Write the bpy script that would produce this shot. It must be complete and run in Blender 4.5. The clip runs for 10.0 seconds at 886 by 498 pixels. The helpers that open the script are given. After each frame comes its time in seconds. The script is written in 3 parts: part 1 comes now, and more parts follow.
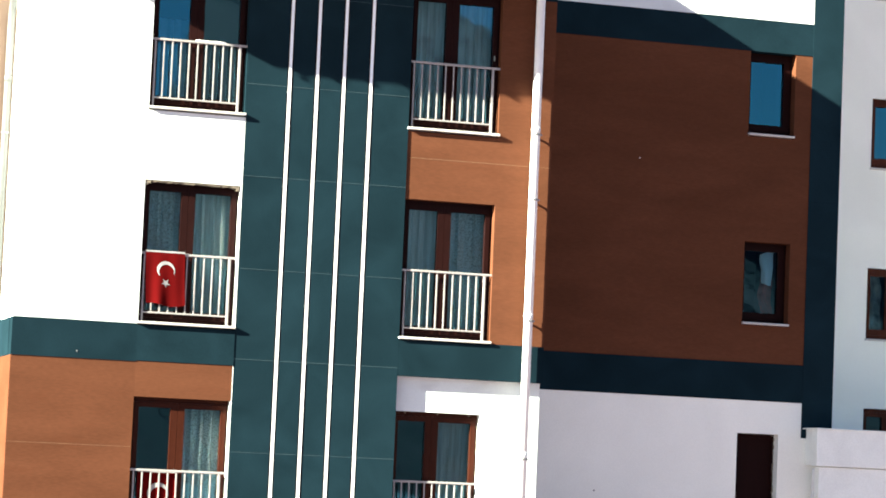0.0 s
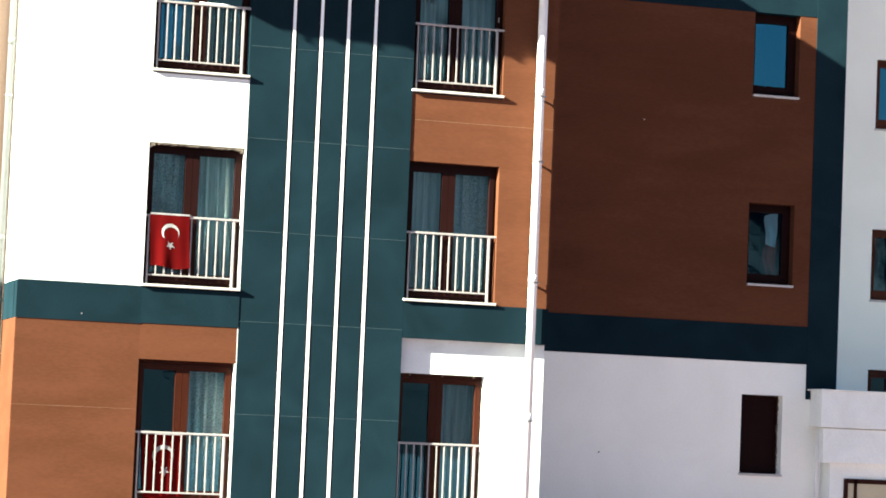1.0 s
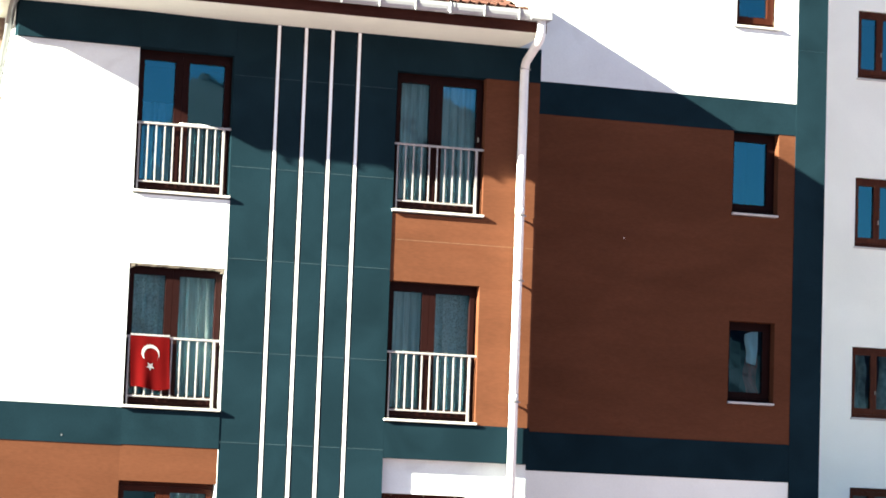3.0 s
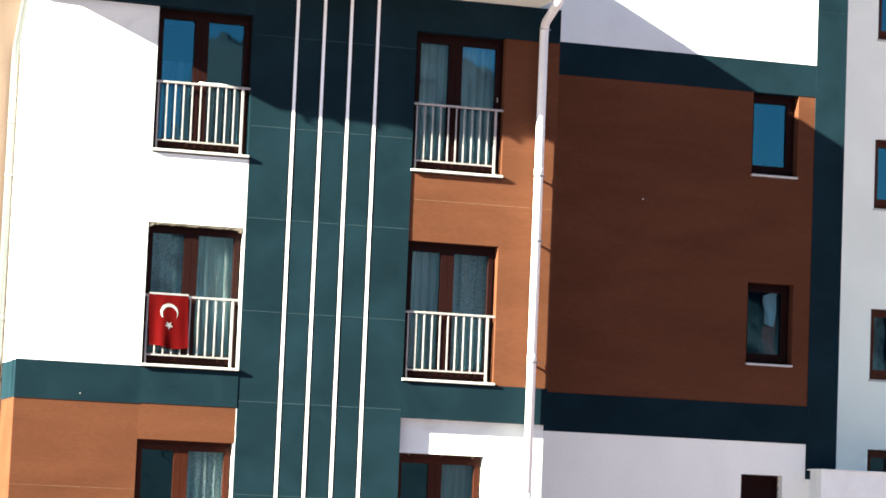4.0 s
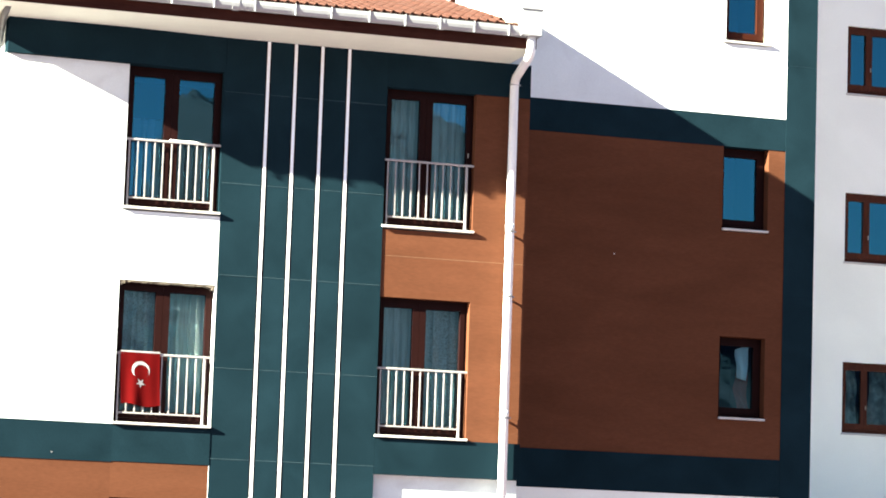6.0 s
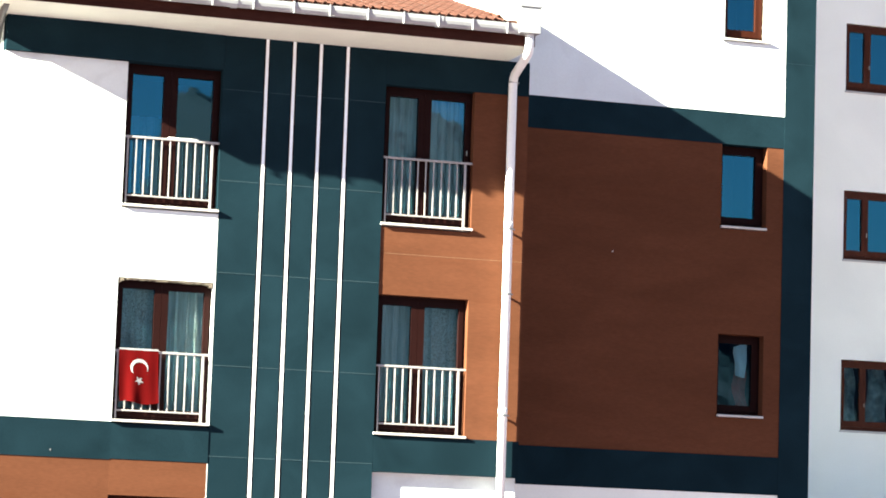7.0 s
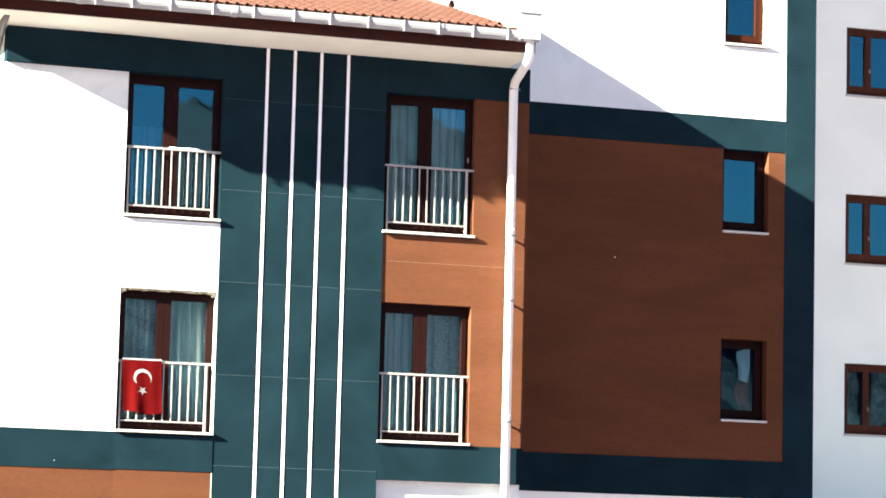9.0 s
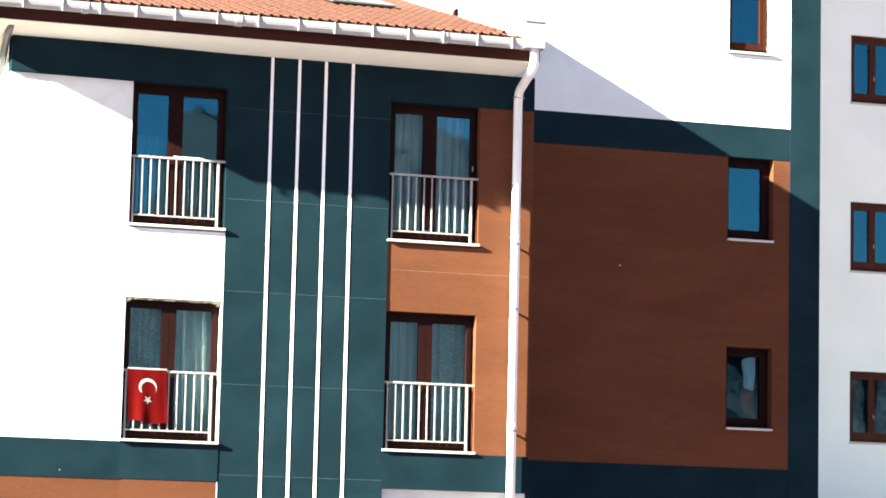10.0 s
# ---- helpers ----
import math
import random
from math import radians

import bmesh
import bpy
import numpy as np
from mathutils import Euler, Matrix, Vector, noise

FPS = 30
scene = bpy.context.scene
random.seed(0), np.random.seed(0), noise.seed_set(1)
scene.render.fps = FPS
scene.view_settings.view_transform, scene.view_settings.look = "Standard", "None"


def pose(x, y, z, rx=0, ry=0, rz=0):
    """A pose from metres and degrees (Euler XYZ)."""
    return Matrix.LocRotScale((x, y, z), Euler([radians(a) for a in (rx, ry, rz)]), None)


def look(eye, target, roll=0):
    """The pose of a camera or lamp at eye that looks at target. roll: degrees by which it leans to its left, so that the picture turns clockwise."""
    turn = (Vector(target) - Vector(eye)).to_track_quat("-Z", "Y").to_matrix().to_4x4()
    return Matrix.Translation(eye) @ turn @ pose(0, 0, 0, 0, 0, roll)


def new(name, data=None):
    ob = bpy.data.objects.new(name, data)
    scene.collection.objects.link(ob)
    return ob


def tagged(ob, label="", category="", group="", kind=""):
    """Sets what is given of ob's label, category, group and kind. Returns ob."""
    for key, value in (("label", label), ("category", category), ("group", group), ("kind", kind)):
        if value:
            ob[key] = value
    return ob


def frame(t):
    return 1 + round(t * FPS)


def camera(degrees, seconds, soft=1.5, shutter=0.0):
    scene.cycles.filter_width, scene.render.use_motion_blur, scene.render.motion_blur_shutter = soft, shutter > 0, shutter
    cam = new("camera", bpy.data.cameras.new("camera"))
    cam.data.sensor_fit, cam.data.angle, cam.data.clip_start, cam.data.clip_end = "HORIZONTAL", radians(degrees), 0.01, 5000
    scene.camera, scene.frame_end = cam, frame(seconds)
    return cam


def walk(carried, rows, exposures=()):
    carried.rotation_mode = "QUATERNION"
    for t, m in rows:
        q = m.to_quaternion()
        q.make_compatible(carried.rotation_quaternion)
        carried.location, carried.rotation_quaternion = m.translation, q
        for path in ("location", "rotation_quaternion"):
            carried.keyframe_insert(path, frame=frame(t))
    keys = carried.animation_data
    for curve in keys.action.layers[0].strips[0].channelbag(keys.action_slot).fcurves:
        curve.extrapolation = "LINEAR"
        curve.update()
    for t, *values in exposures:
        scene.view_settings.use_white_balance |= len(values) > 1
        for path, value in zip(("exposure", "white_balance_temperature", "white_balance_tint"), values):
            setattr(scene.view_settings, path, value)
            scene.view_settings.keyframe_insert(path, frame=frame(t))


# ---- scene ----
# A tele camera held in the hand, standing in one place on the ground; it only turns.
cam = camera(18.253, 10.0, soft=1.75)
EYE = (-6.637, -36.408, 1.654)
ROWS = [  # seconds, yaw, pitch, roll
    (0, -16.584, 4.895, 2.475),
    (0.2, -16.427, 4.527, 2.431),
    (0.5, -16.405, 4.169, 2.560),
    (0.8, -16.364, 3.932, 2.592),
    (1, -16.524, 4.102, 2.375),
    (1.2, -16.669, 3.979, 2.387),
    (1.5, -16.831, 4.497, 2.028),
    (1.8, -17.079, 5.787, 1.874),
    (2, -17.077, 6.295, 1.730),
    (2.2, -16.937, 6.637, 1.827),
    (3.3, -16.893, 6.505, 2.266),
    (3.5, -16.906, 6.073, 2.505),
    (4, -16.480, 5.756, 2.362),
    (4.2, -16.551, 5.742, 2.326),
    (4.4, -16.762, 6.114, 2.420),
    (4.5, -16.851, 6.011, 2.550),
    (4.7, -16.755, 6.371, 2.344),
    (5, -16.974, 6.645, 2.257),
    (5.2, -17.076, 6.686, 2.218),
    (5.5, -16.950, 6.943, 1.777),
    (5.7, -17.001, 6.967, 1.871),
    (6.8, -17.052, 6.781, 2.014),
    (7, -17.064, 6.888, 1.930),
    (7.2, -17.188, 6.950, 1.990),
    (7.5, -17.353, 7.103, 1.945),
    (7.7, -17.162, 7.303, 1.480),
    (7.8, -17.037, 7.601, 1.231),
    (8, -17.215, 7.656, 1.318),
    (8.2, -17.199, 7.388, 1.502),
    (8.5, -17.065, 7.285, 1.486),
    (8.7, -17.174, 7.294, 1.382),
    (9, -17.014, 7.038, 1.425),
    (9.2, -17.020, 6.943, 1.513),
    (9.5, -16.958, 7.060, 1.322),
    (9.7, -17.064, 7.146, 1.346),
    (10, -16.907, 7.216, 1.308),
]
walk(cam, [(t, pose(*EYE) @ pose(0, 0, 0, 90 + pitch, 0, yaw) @ pose(0, 0, 0, 0, 0, roll)) for t, yaw, pitch, roll in ROWS],
     exposures=[(0.0, 3.12), (0.5, 3.03), (1.2, 3.03), (2.2, 3.38), (3.5, 3.38), (4.0, 3.22), (4.4, 3.00), (5.0, 3.02), (5.5, 3.38), (7.0, 3.40), (8.5, 3.50), (10.0, 3.50)])

# ---- light: low winter sun that grazes the facade from its left, clear sky ----
SUN = Vector((-3.79, -1.0, 1.60)).normalized()
world = bpy.data.worlds.new("sky")
scene.world = world
world.use_nodes = True
wn = world.node_tree.nodes
sky = wn.new("ShaderNodeTexSky")
sky.sky_type = "NISHITA"
sky.sun_disc = False
sky.sun_elevation = math.asin(SUN.z)
sky.sun_rotation = math.atan2(SUN.x, SUN.y)
sky.altitude = 900
sky.air_density = 1.0
sky.dust_density = 0.4
sky.ozone_density = 3.0
wn["Background"].inputs[1].default_value = 0.0225
world.node_tree.links.new(sky.outputs[0], wn["Background"].inputs[0])
sun_data = bpy.data.lights.new("sun", "SUN")
sun_data.energy = 5.0
sun_data.angle = radians(0.5)
sun_data.color = (0.98, 1.0, 0.80)
sun = new("sun", sun_data)
sun.matrix_world = look(SUN * 60, (0, 0, 0))

# ---- materials ----
def material(name, colour, rough=0.8, grain=0.06, stain=0.08, grain_scale=40.0, stain_scale=0.9, bump=0.0, bump_scale=60.0,
             stretch=(1, 1, 1), metal=0.0, spread=0.0, island=False, spec=0.3, blotch=None):
    """A procedural surface: base colour, fine grain, large stains, relief, and a spread between pieces."""
    m = bpy.data.materials.new(name)
    m.use_nodes = True
    nodes, links = m.node_tree.nodes, m.node_tree.links
    bsdf = nodes["Principled BSDF"]
    bsdf.inputs["Roughness"].default_value = rough
    bsdf.inputs["Metallic"].default_value = metal
    bsdf.inputs["Specular IOR Level"].default_value = spec
    coord = nodes.new("ShaderNodeTexCoord")
    mapping = nodes.new("ShaderNodeMapping")
    mapping.inputs["Scale"].default_value = stretch
    links.new(coord.outputs["Object"], mapping.inputs[0])

    def noise_of(scale, detail, distort=0.0):
        n = nodes.new("ShaderNodeTexNoise")
        n.inputs["Scale"].default_value = scale
        n.inputs["Detail"].default_value = detail
        n.inputs["Distortion"].default_value = distort
        links.new(mapping.outputs[0], n.inputs["Vector"])
        return n.outputs[0]

    def scaled(value, low, high, a=0.3, b=0.7):
        r = nodes.new("ShaderNodeMapRange")
        r.inputs[1].default_value, r.inputs[2].default_value = a, b
        r.inputs[3].default_value, r.inputs[4].default_value = low, high
        links.new(value, r.inputs[0])
        return r.outputs[0]

    def times(a, b):
        n = nodes.new("ShaderNodeMath")
        n.operation = "MULTIPLY"
        links.new(a, n.inputs[0])
        links.new(b, n.inputs[1])
        return n.outputs[0]

    fine = scaled(noise_of(grain_scale, 5), 1 - grain, 1 + grain)
    wide = scaled(noise_of(stain_scale, 6, 0.6), 1 - stain, 1 + stain * 0.5)
    value = times(fine, wide)
    if spread:
        if island:
            source = nodes.new("ShaderNodeNewGeometry").outputs["Random Per Island"]
        else:
            source = nodes.new("ShaderNodeObjectInfo").outputs["Random"]
        value = times(value, scaled(source, 1 - spread, 1 + spread, 0, 1))
    scale = nodes.new("ShaderNodeVectorMath")
    scale.operation = "SCALE"
    scale.inputs[0].default_value = colour
    links.new(value, scale.inputs["Scale"])
    colour_out = scale.outputs[0]
    if blotch:
        mix = nodes.new("ShaderNodeMix")
        mix.data_type = "RGBA"
        links.new(scaled(noise_of(blotch[1], 7, 1.0), 0, blotch[2], 0.55, 0.75), mix.inputs[0])
        links.new(colour_out, mix.inputs[6])
        mix.inputs[7].default_value = (*blotch[0], 1)
        colour_out = mix.outputs[2]
    links.new(colour_out, bsdf.inputs["Base Color"])
    if bump:
        b = nodes.new("ShaderNodeBump")
        b.inputs["Strength"].default_value = 1.0
        b.inputs["Distance"].default_value = bump
        links.new(noise_of(bump_scale, 6), b.inputs["Height"])
        links.new(b.outputs[0], bsdf.inputs["Normal"])
    return m


def glass_material(name, tint, ior):
    """Coated window glass: clear, with a Fresnel gloss; its tint deepens the mirrored sky's blue."""
    m = bpy.data.materials.new(name)
    m.use_nodes = True
    nodes, links = m.node_tree.nodes, m.node_tree.links
    nodes.remove(nodes["Principled BSDF"])
    clear, gloss, mix, fres = (nodes.new("ShaderNode" + k) for k in ("BsdfTransparent", "BsdfGlossy", "MixShader", "Fresnel"))
    clear.inputs[0].default_value = (0.76, 0.94, 0.98, 1)
    gloss.inputs["Color"].default_value = (*tint, 1)
    gloss.inputs["Roughness"].default_value = 0.015
    wave = nodes.new("ShaderNodeTexNoise")
    wave.inputs["Scale"].default_value = 2.2
    coord = nodes.new("ShaderNodeTexCoord")
    links.new(coord.outputs["Object"], wave.inputs["Vector"])
    relief = nodes.new("ShaderNodeBump")
    relief.inputs["Distance"].default_value = 0.0008
    links.new(wave.outputs[0], relief.inputs["Height"])
    links.new(relief.outputs[0], gloss.inputs["Normal"])
    fres.inputs[0].default_value = ior
    links.new(fres.outputs[0], mix.inputs[0])
    links.new(clear.outputs[0], mix.inputs[1])
    links.new(gloss.outputs[0], mix.inputs[2])
    links.new(mix.outputs[0], nodes["Material Output"].inputs[0])
    return m


def tulle_material(name, colour, openness, mesh_size=(1, 0.2, 0.05), sheer=0.0):
    """Thin curtain cloth: diffuse and translucent, partly open in a pattern stretched by mesh_size."""
    m = bpy.data.materials.new(name)
    m.use_nodes = True
    nodes, links = m.node_tree.nodes, m.node_tree.links
    nodes.remove(nodes["Principled BSDF"])
    coord = nodes.new("ShaderNodeTexCoord")
    stretch = nodes.new("ShaderNodeMapping")
    stretch.inputs["Scale"].default_value = mesh_size
    links.new(coord.outputs["Object"], stretch.inputs[0])
    n = nodes.new("ShaderNodeTexNoise")
    n.inputs["Scale"].default_value = 34
    n.inputs["Detail"].default_value = 3
    links.new(stretch.outputs[0], n.inputs["Vector"])
    r = nodes.new("ShaderNodeMapRange")
    r.inputs[1].default_value, r.inputs[2].default_value, r.inputs[3].default_value, r.inputs[4].default_value = 0.49, 0.58, sheer, openness
    links.new(n.outputs[0], r.inputs[0])
    d, t, c = (nodes.new("ShaderNodeBsdf" + k) for k in ("Diffuse", "Translucent", "Transparent"))
    d.inputs[0].default_value = t.inputs[0].default_value = (*colour, 1)
    a, b = nodes.new("ShaderNodeMixShader"), nodes.new("ShaderNodeMixShader")
    a.inputs[0].default_value = 0.04
    links.new(d.outputs[0], a.inputs[1])
    links.new(t.outputs[0], a.inputs[2])
    links.new(r.outputs[0], b.inputs[0])
    links.new(a.outputs[0], b.inputs[1])
    links.new(c.outputs[0], b.inputs[2])
    links.new(b.outputs[0], nodes["Material Output"].inputs[0])
    return m


# Whites are split by light: dimmer for sunlit walls, paler for shaded ones.
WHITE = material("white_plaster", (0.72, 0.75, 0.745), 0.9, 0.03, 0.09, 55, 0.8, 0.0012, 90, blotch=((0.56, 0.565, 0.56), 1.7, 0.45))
WHITE_WING = material("smudged_sunlit_white_plaster", (0.70, 0.73, 0.725), 0.9, 0.03, 0.10, 55, 0.8, 0.0012, 90, blotch=((0.485, 0.49, 0.485), 1.7, 0.5))
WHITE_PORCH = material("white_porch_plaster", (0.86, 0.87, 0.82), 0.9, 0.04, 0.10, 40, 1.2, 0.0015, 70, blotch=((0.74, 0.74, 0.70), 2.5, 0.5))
WHITE_SHADED = material("white_plaster_shaded", (0.92, 0.91, 0.83), 0.9, 0.03, 0.06, 55, 0.7, 0.0012, 90)
TEAL = material("teal_facade_paint", (0.0082, 0.0200, 0.0272), 0.95, 0.10, 0.24, 70, 1.3, 0.0008, 120, spread=0.07, spec=0.0)
TAN = material("tan_facade_paint", (0.103, 0.0388, 0.0208), 0.95, 0.08, 0.17, 26, 1.1, 0.0008, 60, stretch=(0.5, 1, 1.8), spec=0.0, blotch=((0.090, 0.0310, 0.0160), 3.2, 0.5))
PALE_JOINT = material("pale_joint_filler", (0.030, 0.056, 0.068), 0.9, 0.2, 0.2)
TAN_JOINT = material("tan_joint_filler", (0.16, 0.085, 0.046), 0.9, 0.2, 0.2)
STRIP = material("white_strip_paint", (0.86, 0.90, 0.92), 0.6, 0.03, 0.05)
SILL = material("white_marble_sill", (0.52, 0.49, 0.46), 0.5, 0.05, 0.08)
WOOD = material("mahogany_frame", (0.0112, 0.0022, 0.0017), 0.6, 0.2, 0.2, 30, 3.0, 0.0, stretch=(4, 4, 0.5), spec=0.08)
WOOD_LIGHT = material("chestnut_frame", (0.034, 0.0082, 0.0040), 0.42, 0.2, 0.2, 30, 3.0, 0.0, stretch=(4, 4, 0.5), spec=0.08)
# Far frames stand in shade, so their brown is raised in colour.
WOOD_FAR = material("brown_frame_shaded", (0.072, 0.021, 0.011), 0.5, 0.25, 0.25, 30, 3.0, 0.0, stretch=(4, 4, 0.5), spec=0.08)
FOAM = material("foam_sealant", (0.21, 0.17, 0.13), 0.95, 0.3, 0.3, 60, 9, 0.006, 70)
RAIL = material("cream_painted_steel", (0.30, 0.275, 0.27), 0.4, 0.05, 0.08, spec=0.5)
# Gutter white is darkened in its colour to take the full sun.
GUTTER = material("white_plastic_gutter_dimmed", (0.30, 0.30, 0.31), 0.4, 0.03, 0.10, 30, 2.0, spec=0.5)
PIPE = material("white_plastic_pipe", (0.78, 0.77, 0.76), 0.4, 0.03, 0.08, 30, 2.0, spec=0.5)
LID = material("grey_sheet_lid", (0.058, 0.058, 0.064), 0.5, 0.05, 0.12, 30, 2.0, spec=0.5)
GREY_PIPE = material("grey_plastic_pipe", (0.12, 0.12, 0.12), 0.45, 0.05, 0.1, spec=0.5)
PINK = material("pale_pink_plaster", (0.14, 0.092, 0.07), 0.9, 0.04, 0.08)
CREAM = material("cream_pane", (0.55, 0.48, 0.33), 0.8, 0.05, 0.1)
METAL = material("grey_steel_clamp", (0.32, 0.32, 0.32), 0.45, 0.1, 0.1, metal=0.8)
SOFFIT = material("cream_soffit_board", (0.77, 0.775, 0.67), 0.8, 0.03, 0.07)
FASCIA = material("dark_wood_fascia", (0.042, 0.014, 0.010), 0.7, 0.2, 0.3, 20, 2.5, stretch=(0.4, 1, 3), spec=0.05)
TILE = material("terracotta_tile", (0.062, 0.0195, 0.0115), 0.8, 0.12, 0.2, 30, 3.0, 0.002, 60, spread=0.10, blotch=((0.085, 0.038, 0.024), 5.0, 0.5))
TILE_FIELD = material("terracotta_tile_field", (0.062, 0.0195, 0.0115), 0.8, 0.12, 0.2, 30, 3.0, 0.002, 60, spread=0.10, island=True,
                      blotch=((0.085, 0.038, 0.024), 5.0, 0.5))
GAP_DARK = material("dark_gap_line", (0.012, 0.0045, 0.004), 0.9, 0.1, 0.2, spec=0.0)
MORTAR = material("ridge_mortar", (0.55, 0.47, 0.38), 0.95, 0.15, 0.2)
GLASS = glass_material("coated_window_glass", (0.17, 0.74, 1.0), 2.45)
# Upright open streaks in the tulle imitate the shade between folds.
TULLE = tulle_material("white_tulle", (0.98, 0.98, 0.95), 0.30, sheer=0.14)
LACE = tulle_material("patterned_lace", (0.95, 0.96, 0.95), 0.55, (2.4, 0.2, 1.8), sheer=0.14)
DRAPE = material("blue_grey_drape", (0.16, 0.30, 0.44), 0.9, 0.1, 0.1)
BROWN_DRAPE = material("brown_striped_drape", (0.20, 0.09, 0.07), 0.9, 0.1, 0.1)
SHEET = material("crumpled_plastic_sheet", (0.40, 0.48, 0.45), 0.3, 0.3, 0.6, 9, 5, 0.05, 9, spec=0.6)
CLOTH = material("white_cloth", (0.95, 0.95, 0.92), 0.9, 0.05, 0.1)
RED_CLOTH = material("reddish_brown_cloth", (0.45, 0.11, 0.09), 0.9, 0.1, 0.1)
FLAG_RED = material("red_flag_cloth", (0.070, 0.0009, 0.0012), 0.9, 0.05, 0.08, 200, 5.0, spec=0.05)
FLAG_WHITE = material("white_flag_cloth", (0.26, 0.245, 0.25), 0.75, 0.03, 0.05)
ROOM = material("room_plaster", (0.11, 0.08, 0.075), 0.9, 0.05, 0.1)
BOUNCE_GROUND = material("bounce_tint_ground", (0.162, 0.116, 0.144), 0.9, 0.15, 0.2, 8, 0.2, 0.004, 30)
HILL = material("dry_hillside", (0.034, 0.009, 0.013), 0.95, 0.6, 0.3, 0.5, 0.2, blotch=((0.20, 0.070, 0.090), 0.6, 0.3))
BRASS = material("handle_metal", (0.40, 0.36, 0.30), 0.35, 0.05, 0.05, metal=0.9)


# ---- building helpers ----
def box(bm, x0, x1, y0, y1, z0, z1, skew=None):
    """An axis-aligned block; skew(x, y, z) may move its corners."""
    pts = [(x, y, z) for x in (x0, x1) for y in (y0, y1) for z in (z0, z1)]
    if skew:
        pts = [skew(*p) for p in pts]
    v = [bm.verts.new(p) for p in pts]
    for f in ((0, 1, 3, 2), (4, 6, 7, 5), (0, 4, 5, 1), (2, 3, 7, 6), (0, 2, 6, 4), (1, 5, 7, 3)):
        bm.faces.new([v[i] for i in f])
    return v


def blocks(*boxes, skew=None, bevel=0.0):
    bm = bmesh.new()
    for b in boxes:
        box(bm, *b, skew=skew)
    if bevel:
        bmesh.ops.bevel(bm, geom=bm.edges[:], offset=bevel, segments=2, affect="EDGES", profile=0.5)
    return bm


def tube(bm, points, radius, sides=12, cap=True):
    """A round tube along points."""
    rings = []
    pts = [Vector(p) for p in points]
    for i, p in enumerate(pts):
        way = (pts[min(i + 1, len(pts) - 1)] - pts[max(i - 1, 0)]).normalized()
        side = way.cross(Vector((0.31, 0.87, 0.22))).normalized()
        up = way.cross(side)
        rings.append([bm.verts.new(p + radius * (math.cos(a) * side + math.sin(a) * up))
                      for a in (2 * math.pi * k / sides for k in range(sides))])
    for a, b in zip(rings, rings[1:]):
        for k in range(sides):
            f = bm.faces.new((a[k], a[(k + 1) % sides], b[(k + 1) % sides], b[k]))
            f.smooth = True
    if cap:
        bm.faces.new(rings[0])
        bm.faces.new(rings[-1])


def finish(bm, name, mat):
    if len(bm.faces) > 1:
        bmesh.ops.recalc_face_normals(bm, faces=bm.faces[:])
    me = bpy.data.meshes.new(name)
    bm.to_mesh(me)
    bm.free()
    me.materials.append(mat)
    return me


def part(name, bm, mat, parent=None, label=""):
    """Links a bmesh as one mesh object, under a thing or a part where one is given."""
    ob = new(name, finish(bm, name, mat))
    if parent:
        ob.parent = parent
    return tagged(ob, label)


def structure(name, bm, mat, label, category):
    return tagged(part(name, bm, mat), label, category, kind="structure")


def thing(name, label, category, group="", at=(0, 0, 0)):
    ob = new(name)
    ob.location = at
    return tagged(ob, label, category, group)


# ---- plan, in metres: x along the facade, y into the building, z up from the ground ----
STOREY = 2.9
TOPS = (8.500, 5.572, 2.660)         # heads of the openings, three storeys
SILLS = (6.567, 3.667, 0.767)
LEFT, RIGHT = (0.0, 1.313), (3.64, 4.94)
CORNER, END = -1.67, 5.735           # ends of the wing's front wall
WALL_TOP = 8.985
BAND_A, BAND_B, BAND_C = 8.505, 3.630, 3.127
RECESS = 2.12                        # the main block's wall lies this far back
FAR = 6.0                            # and the next one this far
WALL = 0.24


def turned(x, y, z):
    """The outer end of the wing's insulation is a little out of true."""
    return (x, y + (0.030 * x if x < 0 else 0.0), z)


# ---- ground ----
# Unseen ground; its colour is tinted to redden the light it bounces.
bm = bmesh.new()
box(bm, -900, 900, -900, 900, -0.5, 0.0)
structure("ground", bm, BOUNCE_GROUND, "unseen ground, tinted reddish for its bounce, running out to the horizon", "ground")

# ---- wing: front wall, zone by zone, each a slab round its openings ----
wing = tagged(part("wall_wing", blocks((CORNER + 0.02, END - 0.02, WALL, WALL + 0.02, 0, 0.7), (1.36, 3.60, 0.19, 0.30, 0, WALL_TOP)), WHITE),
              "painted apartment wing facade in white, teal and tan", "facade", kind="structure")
part("teal_band", blocks((0.0, 1.331, 0.0, WALL, BAND_A, WALL_TOP), skew=lambda x, y, z: (x, y - (0.105 if x < 0.1 and y < 0.1 else 0.0), z)), TEAL, wing)
part("teal_band", blocks((CORNER, 0.0, -0.105, WALL, BAND_A, WALL_TOP)), TEAL, wing, "dark teal painted band under the eaves")
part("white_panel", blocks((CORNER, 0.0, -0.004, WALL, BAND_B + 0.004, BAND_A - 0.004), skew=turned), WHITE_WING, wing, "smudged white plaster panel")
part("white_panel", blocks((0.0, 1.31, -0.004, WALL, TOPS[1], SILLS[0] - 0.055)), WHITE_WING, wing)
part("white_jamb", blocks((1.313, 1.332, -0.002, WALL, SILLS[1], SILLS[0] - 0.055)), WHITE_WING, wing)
part("teal_jamb", blocks((1.313, 1.332, 0.002, WALL, SILLS[0], BAND_A - 0.002)), TEAL, wing)
part("teal_band", blocks((CORNER, 0.0, -0.006, WALL, BAND_C, BAND_B), skew=turned), TEAL, wing)
part("teal_band", blocks((0.0, 1.33, -0.0065, WALL, BAND_C + 0.012, SILLS[1] - 0.055)), TEAL, wing)
